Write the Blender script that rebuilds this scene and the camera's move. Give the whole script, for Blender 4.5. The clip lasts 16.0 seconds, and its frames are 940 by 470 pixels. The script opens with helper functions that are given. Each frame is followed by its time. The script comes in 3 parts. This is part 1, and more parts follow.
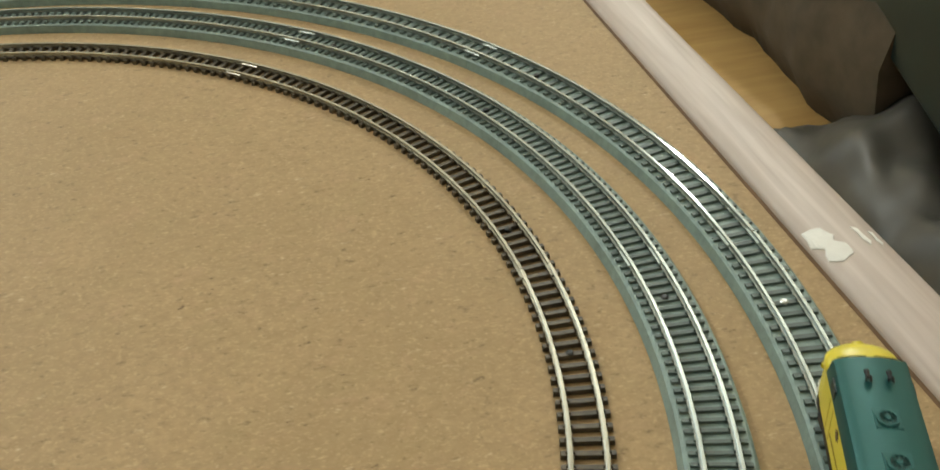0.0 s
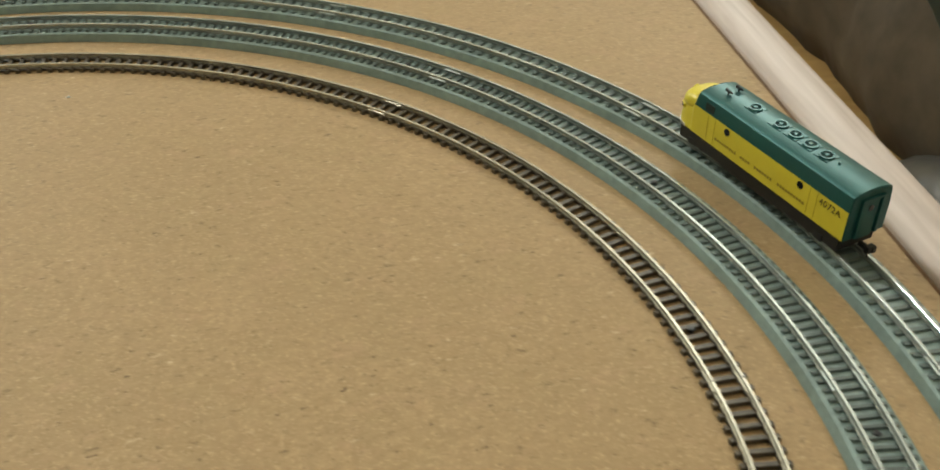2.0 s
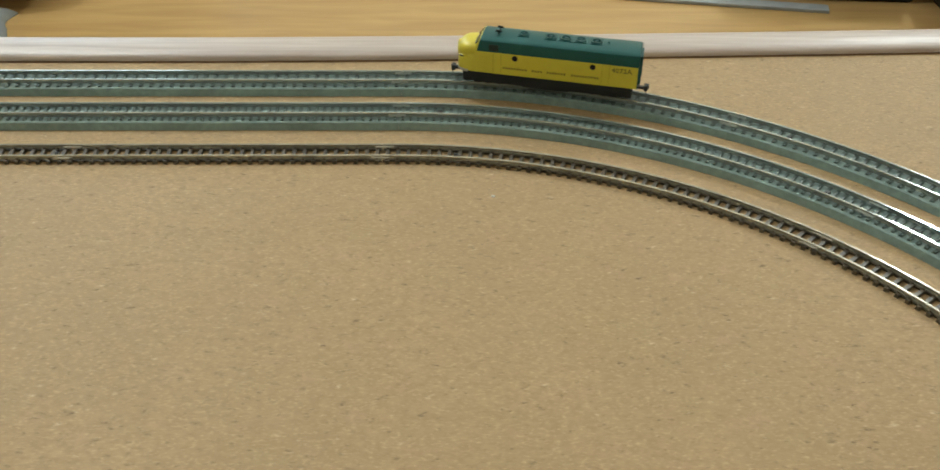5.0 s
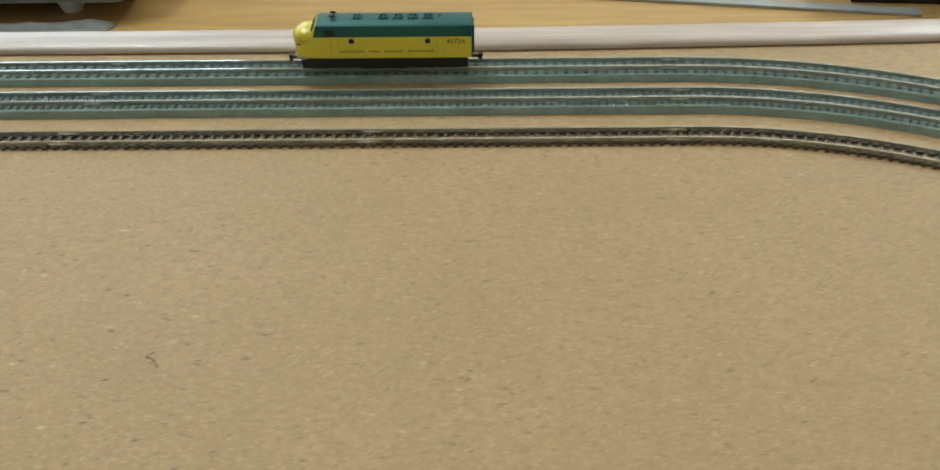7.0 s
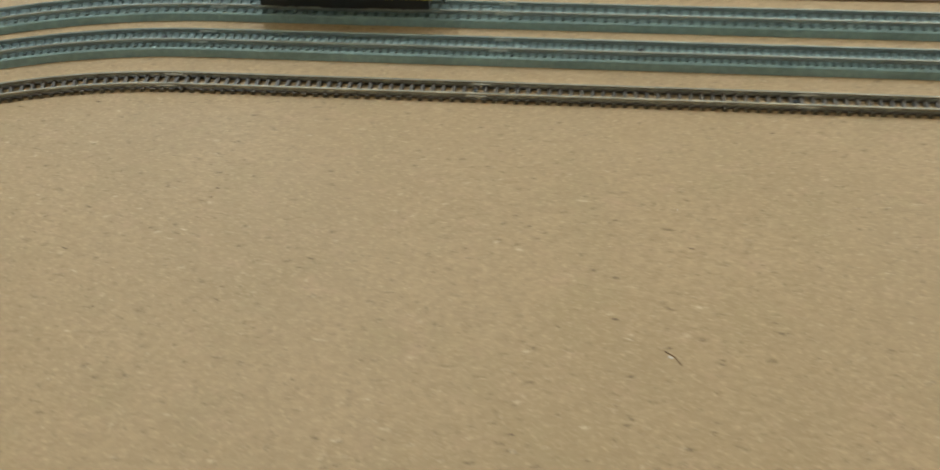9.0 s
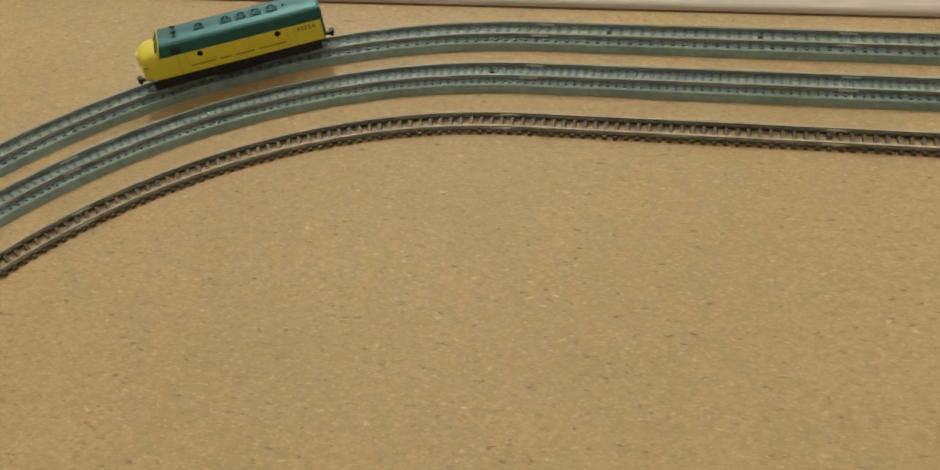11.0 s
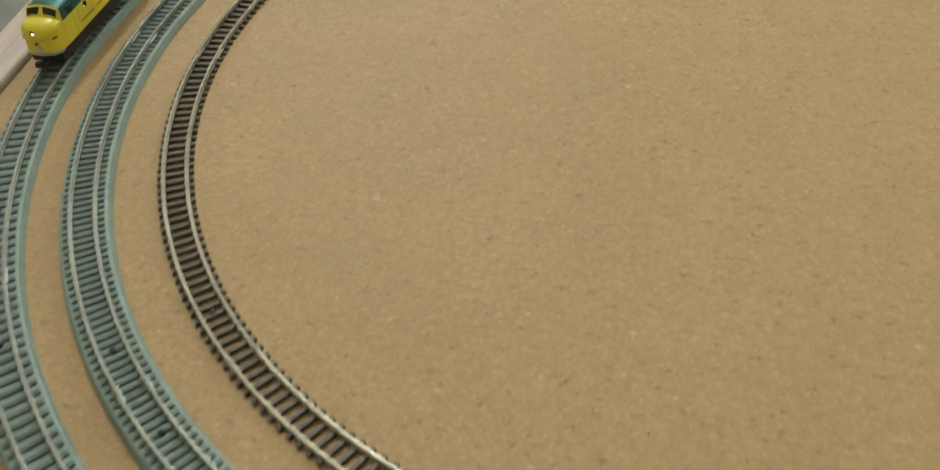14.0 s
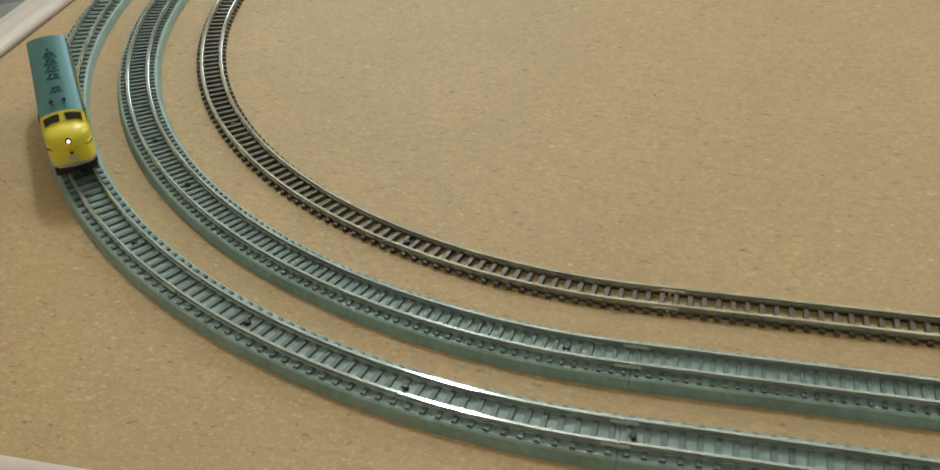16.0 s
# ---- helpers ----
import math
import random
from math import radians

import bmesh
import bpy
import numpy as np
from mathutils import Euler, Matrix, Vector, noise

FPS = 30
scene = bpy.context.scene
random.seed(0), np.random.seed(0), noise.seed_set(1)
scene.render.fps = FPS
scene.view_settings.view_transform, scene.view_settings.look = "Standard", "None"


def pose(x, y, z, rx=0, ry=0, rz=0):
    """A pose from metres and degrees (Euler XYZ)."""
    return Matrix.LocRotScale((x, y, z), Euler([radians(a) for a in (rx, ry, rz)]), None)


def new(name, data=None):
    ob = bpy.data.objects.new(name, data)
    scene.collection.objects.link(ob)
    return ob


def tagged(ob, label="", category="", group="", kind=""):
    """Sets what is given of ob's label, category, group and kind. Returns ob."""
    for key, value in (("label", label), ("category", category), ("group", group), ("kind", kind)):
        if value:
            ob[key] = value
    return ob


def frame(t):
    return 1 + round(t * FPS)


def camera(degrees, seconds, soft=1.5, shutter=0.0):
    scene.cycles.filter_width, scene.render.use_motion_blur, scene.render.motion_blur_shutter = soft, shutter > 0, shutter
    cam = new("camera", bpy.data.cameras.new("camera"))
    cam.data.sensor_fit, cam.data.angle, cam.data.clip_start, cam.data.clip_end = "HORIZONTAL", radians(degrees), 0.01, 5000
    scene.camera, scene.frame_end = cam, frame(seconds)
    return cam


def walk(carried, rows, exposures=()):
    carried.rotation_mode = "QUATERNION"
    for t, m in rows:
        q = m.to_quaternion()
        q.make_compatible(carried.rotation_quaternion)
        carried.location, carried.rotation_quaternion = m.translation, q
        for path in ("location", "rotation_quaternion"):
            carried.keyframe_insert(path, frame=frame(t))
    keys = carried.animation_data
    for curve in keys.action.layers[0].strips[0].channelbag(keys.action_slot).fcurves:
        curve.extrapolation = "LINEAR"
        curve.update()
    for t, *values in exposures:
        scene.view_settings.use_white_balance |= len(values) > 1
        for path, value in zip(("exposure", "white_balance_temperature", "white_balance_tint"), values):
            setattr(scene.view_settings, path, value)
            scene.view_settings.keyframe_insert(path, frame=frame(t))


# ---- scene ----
cam = camera(48.56, 16.0, soft=1.5, shutter=0.4)
walk(cam, [
    (0, pose(0.1772, -0.2387, 0.2021, 53.98, 3.13, -14.33)),
    (0.5, pose(0.1670, -0.2308, 0.2077, 54.98, 2.00, -14.32)),
    (1, pose(0.1608, -0.2207, 0.2133, 55.06, 1.36, -14.17)),
    (1.5, pose(0.1514, -0.2119, 0.2147, 54.27, 0.98, -13.46)),
    (2, pose(0.1367, -0.1893, 0.2153, 53.06, -0.33, -10.47)),
    (2.5, pose(0.1185, -0.1623, 0.2269, 52.28, -0.57, -7.04)),
    (3, pose(0.1000, -0.1578, 0.2387, 52.10, -1.18, -6.19)),
    (3.5, pose(0.0830, -0.1505, 0.2439, 52.70, -1.46, -4.94)),
    (4, pose(0.0583, -0.1487, 0.2462, 52.68, -2.03, -3.93)),
    (4.5, pose(0.0384, -0.1481, 0.2488, 53.09, -1.72, -2.55)),
    (4.7, pose(0.0332, -0.1495, 0.2511, 53.30, -1.27, -1.67)),
    (6.8, pose(-0.0821, -0.1633, 0.2499, 54.05, 0.57, 0.11)),
    (7, pose(-0.0965, -0.1655, 0.2430, 54.29, 0.65, 0.24)),
    (7.5, pose(-0.1505, -0.1701, 0.2335, 55.38, 0.76, 1.35)),
    (8, pose(-0.1919, -0.1754, 0.2308, 55.07, 0.61, 2.48)),
    (8.5, pose(-0.2155, -0.1773, 0.2390, 53.03, 0.79, 4.17)),
    (9, pose(-0.2448, -0.1325, 0.2587, 48.23, 1.71, 6.00)),
    (9.2, pose(-0.2639, -0.1102, 0.2844, 44.20, 2.60, 6.00)),
    (11.3, pose(-0.3515, -0.1022, 0.3012, 44.28, 6.74, 12.56)),
    (11.5, pose(-0.3620, -0.1191, 0.2889, 45.45, 6.84, 12.95)),
    (12, pose(-0.3846, -0.1423, 0.2959, 44.02, 6.37, 13.60)),
    (12.2, pose(-0.3942, -0.1545, 0.2914, 44.06, 6.24, 13.74)),
    (12.5, pose(-0.4185, -0.1797, 0.2744, 44.99, 5.44, 12.71)),
    (13, pose(-0.4419, -0.2644, 0.2675, 47.79, 4.11, 10.01)),
    (13.5, pose(-0.4455, -0.3217, 0.2443, 48.23, 5.68, 10.68)),
    (14, pose(-0.4622, -0.3816, 0.2524, 47.29, 4.51, 10.10)),
    (14.5, pose(-0.4528, -0.4355, 0.2451, 50.10, 4.08, 11.33)),
    (15, pose(-0.4446, -0.4805, 0.2447, 52.03, 2.01, 12.73)),
    (15.5, pose(-0.4258, -0.5046, 0.2340, 52.64, 1.99, 13.30)),
    (16, pose(-0.4081, -0.5246, 0.2283, 53.74, 2.45, 13.18)),
], exposures=[(0, 0.12, 6450, 8), (2, 0.16, 6550, 10), (3.5, 0.20, 6200, 9), (7, 0.20, 5800, 8), (8.5, 0.16, 5650, 9), (9.2, 0.14, 5700, 9), (11.3, 0.06, 6900, 12), (13.2, 0.06, 6900, 12), (14, 0.10, 6500, 9), (14.5, 0.16, 6150, 7), (16, 0.22, 6100, 6)])

# ---- world and lamps: a closed room with two ceiling lamps beyond the far edge of the layout ----
world = bpy.data.worlds.new("room_world")
scene.world = world
world.use_nodes = True
world.node_tree.nodes["Background"].inputs[0].default_value = (0.9, 0.95, 1.0, 1)
world.node_tree.nodes["Background"].inputs[1].default_value = 0.05


def ceiling_lamp(x, y, z, radius, watts, colour):
    data = bpy.data.lights.new("ceiling_lamp_light", "POINT")
    data.shadow_soft_size, data.energy, data.color = radius, watts, colour
    ob = new("ceiling_lamp_light", data)
    ob.location = (x, y, z)
    return ob


ceiling_lamp(-1.08, 1.62, 2.05, 0.09, 76, (0.955, 1.0, 0.94))
ceiling_lamp(1.75, 2.90, 2.00, 0.09, 90, (0.965, 1.0, 0.93))


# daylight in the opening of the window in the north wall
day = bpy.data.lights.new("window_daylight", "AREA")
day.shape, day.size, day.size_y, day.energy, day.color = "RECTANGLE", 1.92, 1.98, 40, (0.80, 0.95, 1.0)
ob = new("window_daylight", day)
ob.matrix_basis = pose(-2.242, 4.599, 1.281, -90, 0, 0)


# ---- materials ----
def node_mat(name, colour, rough=0.5, metal=0.0, noise_scale=0.0, spread=0.25, bump=0.0, bump_scale=0.0, spec=0.5, dark=None, rand=0.0):
    """A principled material whose colour wanders at two scales, with fine relief."""
    noise_scale, bump_scale = noise_scale / 1.28, bump_scale / 1.28
    m = bpy.data.materials.new(name)
    m.use_nodes = True
    nt = m.node_tree
    b = nt.nodes["Principled BSDF"]
    b.inputs["Roughness"].default_value = rough
    b.inputs["Metallic"].default_value = metal
    b.inputs["Specular IOR Level"].default_value = spec
    b.inputs["Base Color"].default_value = (*colour, 1)
    if noise_scale:
        tc = nt.nodes.new("ShaderNodeTexCoord")
        n1 = nt.nodes.new("ShaderNodeTexNoise")
        n1.inputs["Scale"].default_value, n1.inputs["Detail"].default_value = noise_scale, 6
        nt.links.new(tc.outputs["Object"], n1.inputs["Vector"])
        n2 = nt.nodes.new("ShaderNodeTexNoise")
        n2.inputs["Scale"].default_value, n2.inputs["Detail"].default_value = noise_scale * 0.13, 3
        nt.links.new(tc.outputs["Object"], n2.inputs["Vector"])
        mx = nt.nodes.new("ShaderNodeMath")
        mx.operation = "ADD"
        nt.links.new(n1.outputs["Fac"], mx.inputs[0])
        nt.links.new(n2.outputs["Fac"], mx.inputs[1])
        ramp = nt.nodes.new("ShaderNodeMapRange")
        ramp.inputs["From Min"].default_value, ramp.inputs["From Max"].default_value = 0.7, 1.3
        src = mx.outputs[0]
        if rand:
            oi = nt.nodes.new("ShaderNodeObjectInfo")
            mr = nt.nodes.new("ShaderNodeMath")
            mr.operation = "MULTIPLY_ADD"
            mr.inputs[1].default_value, mr.inputs[2].default_value = rand, -rand / 2
            nt.links.new(oi.outputs["Random"], mr.inputs[0])
            ad = nt.nodes.new("ShaderNodeMath")
            ad.operation = "ADD"
            nt.links.new(src, ad.inputs[0])
            nt.links.new(mr.outputs[0], ad.inputs[1])
            src = ad.outputs[0]
        nt.links.new(src, ramp.inputs["Value"])
        mix = nt.nodes.new("ShaderNodeMix")
        mix.data_type = "RGBA"
        lo = dark or tuple(c * (1 - spread) for c in colour)
        hi = tuple(min(1, c * (1 + spread * 0.6)) for c in colour)
        mix.inputs[6].default_value, mix.inputs[7].default_value = (*lo, 1), (*hi, 1)
        nt.links.new(ramp.outputs["Result"], mix.inputs[0])
        nt.links.new(mix.outputs[2], b.inputs["Base Color"])
        if bump:
            n3 = nt.nodes.new("ShaderNodeTexNoise")
            n3.inputs["Scale"].default_value, n3.inputs["Detail"].default_value = bump_scale or noise_scale * 2, 4
            nt.links.new(tc.outputs["Object"], n3.inputs["Vector"])
            bp = nt.nodes.new("ShaderNodeBump")
            bp.inputs["Strength"].default_value, bp.inputs["Distance"].default_value = bump, 0.0005
            nt.links.new(n3.outputs["Fac"], bp.inputs["Height"])
            nt.links.new(bp.outputs["Normal"], b.inputs["Normal"])
    return m


def board_mat():
    """Raw hardboard: tan ground, broad soft stains, fine fibres and small dark and pale flecks."""
    m = bpy.data.materials.new("hardboard")
    m.use_nodes = True
    nt = m.node_tree
    b = nt.nodes["Principled BSDF"]
    b.inputs["Roughness"].default_value = 0.62
    b.inputs["Specular IOR Level"].default_value = 0.35
    tc = nt.nodes.new("ShaderNodeTexCoord")

    def tex(scale, detail, stretch=(1, 1, 1), rough=0.6):
        mp = nt.nodes.new("ShaderNodeMapping")
        mp.inputs["Scale"].default_value = stretch
        nt.links.new(tc.outputs["Object"], mp.inputs["Vector"])
        n = nt.nodes.new("ShaderNodeTexNoise")
        n.inputs["Scale"].default_value, n.inputs["Detail"].default_value, n.inputs["Roughness"].default_value = scale / 1.28, detail, rough
        nt.links.new(mp.outputs["Vector"], n.inputs["Vector"])
        return n.outputs["Fac"]

    def step(src, lo, hi):
        r = nt.nodes.new("ShaderNodeMapRange")
        r.inputs["From Min"].default_value, r.inputs["From Max"].default_value = lo, hi
        nt.links.new(src, r.inputs["Value"])
        return r.outputs["Result"]

    def blend(fac, a, c):
        mx = nt.nodes.new("ShaderNodeMix")
        mx.data_type = "RGBA"
        nt.links.new(fac, mx.inputs[0])
        for i, v in ((6, a), (7, c)):
            if isinstance(v, tuple):
                mx.inputs[i].default_value = (*v, 1)
            else:
                nt.links.new(v, mx.inputs[i])
        return mx.outputs[2]

    base = blend(step(tex(14, 4), 0.35, 0.65), (0.405, 0.282, 0.140), (0.468, 0.325, 0.166))
    base = blend(step(tex(45, 3), 0.50, 0.75), base, (0.400, 0.288, 0.138))
    base = blend(step(tex(75, 3, (1, 1.3, 1)), 0.55, 0.72), base, (0.462, 0.310, 0.168))
    grain = blend(step(tex(420, 3, (1, 1.3, 1)), 0.3, 0.7), (0.365, 0.248, 0.120), base)
    grain = blend(step(tex(800, 2, (1, 1.5, 1)), 0.54, 0.74), grain, (0.520, 0.372, 0.198))
    dark = blend(step(tex(300, 2, (1, 1.7, 1), 0.7), 0.612, 0.78), grain, (0.210, 0.142, 0.066))
    flake = blend(step(tex(150, 3, (1, 2.0, 1), 0.75), 0.685, 0.76), dark, (0.150, 0.092, 0.042))
    pale = blend(step(tex(260, 2, (1, 1.8, 1), 0.7), 0.655, 0.80), flake, (0.60, 0.455, 0.28))
    nt.links.new(pale, b.inputs["Base Color"])
    bp = nt.nodes.new("ShaderNodeBump")
    bp.inputs["Strength"].default_value, bp.inputs["Distance"].default_value = 0.45, 0.0004
    nt.links.new(tex(380, 4, (1, 1.5, 1)), bp.inputs["Height"])
    nt.links.new(bp.outputs["Normal"], b.inputs["Normal"])
    return m


def wood_mat(name, a, c, scale, rough, along=(1, 12, 12), bump=0.1):
    """Long-grained wood: stretched noise along the first axis, and broad tone changes."""
    m = bpy.data.materials.new(name)
    m.use_nodes = True
    nt = m.node_tree
    b = nt.nodes["Principled BSDF"]
    b.inputs["Roughness"].default_value = rough
    tc = nt.nodes.new("ShaderNodeTexCoord")
    mp = nt.nodes.new("ShaderNodeMapping")
    mp.inputs["Scale"].default_value = along
    nt.links.new(tc.outputs["Object"], mp.inputs["Vector"])
    n = nt.nodes.new("ShaderNodeTexNoise")
    n.inputs["Scale"].default_value, n.inputs["Detail"].default_value, n.inputs["Distortion"].default_value = scale / 1.28, 6, 0.6
    nt.links.new(mp.outputs["Vector"], n.inputs["Vector"])
    r = nt.nodes.new("ShaderNodeMapRange")
    r.inputs["From Min"].default_value, r.inputs["From Max"].default_value = 0.3, 0.7
    nt.links.new(n.outputs["Fac"], r.inputs["Value"])
    mx = nt.nodes.new("ShaderNodeMix")
    mx.data_type = "RGBA"
    mx.inputs[6].default_value, mx.inputs[7].default_value = (*a, 1), (*c, 1)
    nt.links.new(r.outputs["Result"], mx.inputs[0])
    nt.links.new(mx.outputs[2], b.inputs["Base Color"])
    bp = nt.nodes.new("ShaderNodeBump")
    bp.inputs["Strength"].default_value, bp.inputs["Distance"].default_value = bump, 0.0005
    nt.links.new(n.outputs["Fac"], bp.inputs["Height"])
    nt.links.new(bp.outputs["Normal"], b.inputs["Normal"])
    return m


M_BOARD = board_mat()
M_MOULD = wood_mat("pale_moulding_wood", (0.43, 0.345, 0.30), (0.60, 0.52, 0.47), 15, 0.40, (1, 20, 20))
M_FLOOR = wood_mat("oak_floor_wood", (0.40, 0.245, 0.085), (0.51, 0.33, 0.125), 5, 0.36, (1, 9, 9), 0.03)
M_BED = node_mat("grey_green_plastic_ballast", (0.232, 0.320, 0.296), 0.48, 0, 500, 0.22, 0.35, 1800)
M_TIE = node_mat("dark_grey_plastic_tie", (0.102, 0.139, 0.128), 0.5, 0, 300, 0.35, 0.2, 1500, rand=0.25)
M_TIE_BROWN = node_mat("dark_brown_plastic_tie", (0.084, 0.066, 0.040), 0.45, 0, 300, 0.4, 0.2, 1500, rand=0.3)
M_RAIL = node_mat("nickel_silver_rail", (0.43, 0.47, 0.44), 0.07, 0.60, 160, 0.22)
M_RAIL_OLD = node_mat("tarnished_nickel_rail", (0.50, 0.48, 0.395), 0.075, 0.55, 160, 0.30)
M_JOINER = node_mat("dull_metal_joiner", (0.36, 0.40, 0.37), 0.45, 0.7, 200, 0.2)
M_SCREW = node_mat("black_steel_screw", (0.02, 0.022, 0.022), 0.4, 0.4, 300, 0.3)
M_SCREW_BRIGHT = node_mat("bright_steel_screw", (0.6, 0.6, 0.57), 0.3, 1.0, 300, 0.3)
M_YELLOW = node_mat("glossy_yellow_shell", (0.73, 0.62, 0.045), 0.34, 0, 200, 0.07)
M_GREEN = node_mat("dark_green_shell", (0.012, 0.098, 0.094), 0.40, 0.35, 200, 0.10)
# darker copy of the shell green: the fan openings' shade is in its colour
M_WELL = node_mat("shaded_green_well", (0.004, 0.030, 0.028), 0.5, 0, 200, 0.10)
M_BLACK = node_mat("matt_black_plastic", (0.010, 0.011, 0.011), 0.55, 0, 300, 0.3)
M_GLASS = node_mat("dark_window", (0.008, 0.007, 0.006), 0.12, 0, 200, 0.2)
M_INK = node_mat("dark_lettering", (0.05, 0.045, 0.012), 0.5, 0, 400, 0.2)
M_INK_FAINT = node_mat("olive_lettering", (0.30, 0.22, 0.02), 0.5, 0, 400, 0.2)
M_SEAM = node_mat("yellow_panel_seam", (0.50, 0.38, 0.012), 0.45, 0, 300, 0.2)
M_SILVER = node_mat("silver_paint", (0.55, 0.55, 0.50), 0.3, 0.5, 300, 0.2)
M_PATCH = node_mat("torn_white_paper", (0.86, 0.85, 0.82), 0.8, 0, 120, 0.10, 0.4, 900)
M_CLOTH = node_mat("brown_grey_cloth", (0.085, 0.068, 0.046), 0.9, 0, 30, 0.35, 0.5, 500)
M_CLOTH_GREY = node_mat("pale_grey_cloth", (0.20, 0.21, 0.20), 0.9, 0, 30, 0.3, 0.5, 500)
M_SHEET = node_mat("grey_plastic_sheet", (0.115, 0.110, 0.095), 0.4, 0, 12, 0.45, 0.4, 60)
M_CASE = node_mat("dark_green_case", (0.006, 0.022, 0.020), 0.5, 0, 20, 0.3, 0.2, 600)
M_BOX = node_mat("black_box_plastic", (0.008, 0.008, 0.008), 0.5, 0, 20, 0.3)
M_STRIP = node_mat("grey_strip_plastic", (0.33, 0.35, 0.35), 0.5, 0, 20, 0.2)
M_WHITE = node_mat("white_plastic", (0.70, 0.74, 0.76), 0.4, 0, 20, 0.1)
M_PANE = bpy.data.materials.new("clear_window_glass")
M_PANE.use_nodes = True
M_PANE.node_tree.nodes["Principled BSDF"].inputs["Transmission Weight"].default_value = 1.0
M_PANE.node_tree.nodes["Principled BSDF"].inputs["Roughness"].default_value = 0.02
M_WALL = node_mat("cream_wall_paint", (0.72, 0.66, 0.55), 0.8, 0, 3, 0.06)
M_CEIL = node_mat("white_ceiling_paint", (0.84, 0.82, 0.77), 0.8, 0, 3, 0.04)
M_EDGE = node_mat("dark_brown_edge", (0.16, 0.085, 0.035), 0.7, 0, 200, 0.3)
M_GLOW = bpy.data.materials.new("lit_headlamp")
M_GLOW.use_nodes = True
M_GLOW.node_tree.nodes["Principled BSDF"].inputs["Emission Color"].default_value = (1.0, 0.9, 0.72, 1)
M_GLOW.node_tree.nodes["Principled BSDF"].inputs["Emission Strength"].default_value = 4.0
M_SPECK = node_mat("white_fleck", (0.8, 0.78, 0.72), 0.8, 0, 300, 0.1)

U = 0.001281  # the plan unit in metres: it makes the outer bend 315 mm in radius and the gauge 9 mm


# ---- mesh helpers (lengths in plan units) ----
def link_mesh(name, bm, mats, parent=None, label=""):
    me = bpy.data.meshes.new(name)
    bmesh.ops.recalc_face_normals(bm, faces=bm.faces)
    bm.to_mesh(me)
    bm.free()
    for m in (mats if isinstance(mats, (list, tuple)) else [mats]):
        me.materials.append(m)
    ob = new(name, me)
    ob.parent = parent
    if label:
        tagged(ob, label)
    return ob


def part(name, bm, material, parent, label=""):
    return link_mesh(name, bm, material, parent, label)


def smooth(ob, limit=None):
    for p in ob.data.polygons:
        p.use_smooth = True
    if limit is not None:
        ob.data.set_sharp_from_angle(angle=radians(limit))
    return ob


def thing(name, label, category, group="", kind="", m=None):
    ob = new(name)
    ob.empty_display_size = 0.01
    if m is not None:
        ob.matrix_basis = m
    return tagged(ob, label, category, group, kind)


def box(bm, x0, x1, y0, y1, z0, z1, bevel=0.0, mat=0):
    geo = bmesh.ops.create_cube(bm, size=1.0)
    vs = geo["verts"]
    for v in vs:
        v.co = Vector(((x0 + x1) / 2 + v.co.x * (x1 - x0), (y0 + y1) / 2 + v.co.y * (y1 - y0), (z0 + z1) / 2 + v.co.z * (z1 - z0))) * U
    fs = list({f for v in vs for f in v.link_faces})
    for f in fs:
        f.material_index = mat
    if bevel:
        es = list({e for v in vs for e in v.link_edges})
        bmesh.ops.bevel(bm, geom=es, offset=bevel * U, segments=2, affect="EDGES", profile=0.6)


def rod(bm, p, q, r, n=12, r2=None, mat=0):
    """A closed round bar from p to q."""
    p, q = Vector(p), Vector(q)
    m = Matrix.Translation((p + q) / 2 * U) @ (q - p).to_track_quat("Z", "Y").to_matrix().to_4x4()
    geo = bmesh.ops.create_cone(bm, cap_ends=True, segments=n, radius1=r * U, radius2=(r if r2 is None else r2) * U, depth=(q - p).length * U, matrix=m)
    for f in {f for v in geo["verts"] for f in v.link_faces}:
        f.material_index = mat


def ring(bm, c, r_out, r_in, h, n=24):
    """A flat ring with height h standing on c."""
    loops = []
    for r, z in ((r_out, 0), (r_out, h), (r_in, h), (r_in, 0.0)):
        loops.append([bm.verts.new(Vector((c[0] + r * math.cos(2 * math.pi * i / n), c[1] + r * math.sin(2 * math.pi * i / n), c[2] + z)) * U) for i in range(n)])
    for k in range(4):
        a, b = loops[k], loops[(k + 1) % 4]
        for i in range(n):
            bm.faces.new((a[i], a[(i + 1) % n], b[(i + 1) % n], b[i]))


def sweep(bm, rings, close=True, caps=True, mat=0):
    """Skin over rings of points of one length."""
    loops = [[bm.verts.new(Vector(p) * U) for p in r] for r in rings]
    n = len(loops[0])
    for a, b in zip(loops, loops[1:]):
        for i in range(n if close else n - 1):
            f = bm.faces.new((a[i], a[(i + 1) % n], b[(i + 1) % n], b[i]))
            f.material_index = mat
    if caps:
        bm.faces.new(loops[0]).material_index = mat
        bm.faces.new(loops[-1]).material_index = mat
    return loops


# ---- the plan: three concentric ovals, right bend round (0, 0), left bend round (-330, 0) ----
STRAIGHT = 330.0
RADIUS = {"outer": 245.8, "middle": 220.2, "inner": 194.4}
SHIFT = {"outer": (0, 0), "middle": (0, 0), "inner": (0.9, 0.5)}


def lap(track):
    return 2 * STRAIGHT + 2 * math.pi * RADIUS[track]


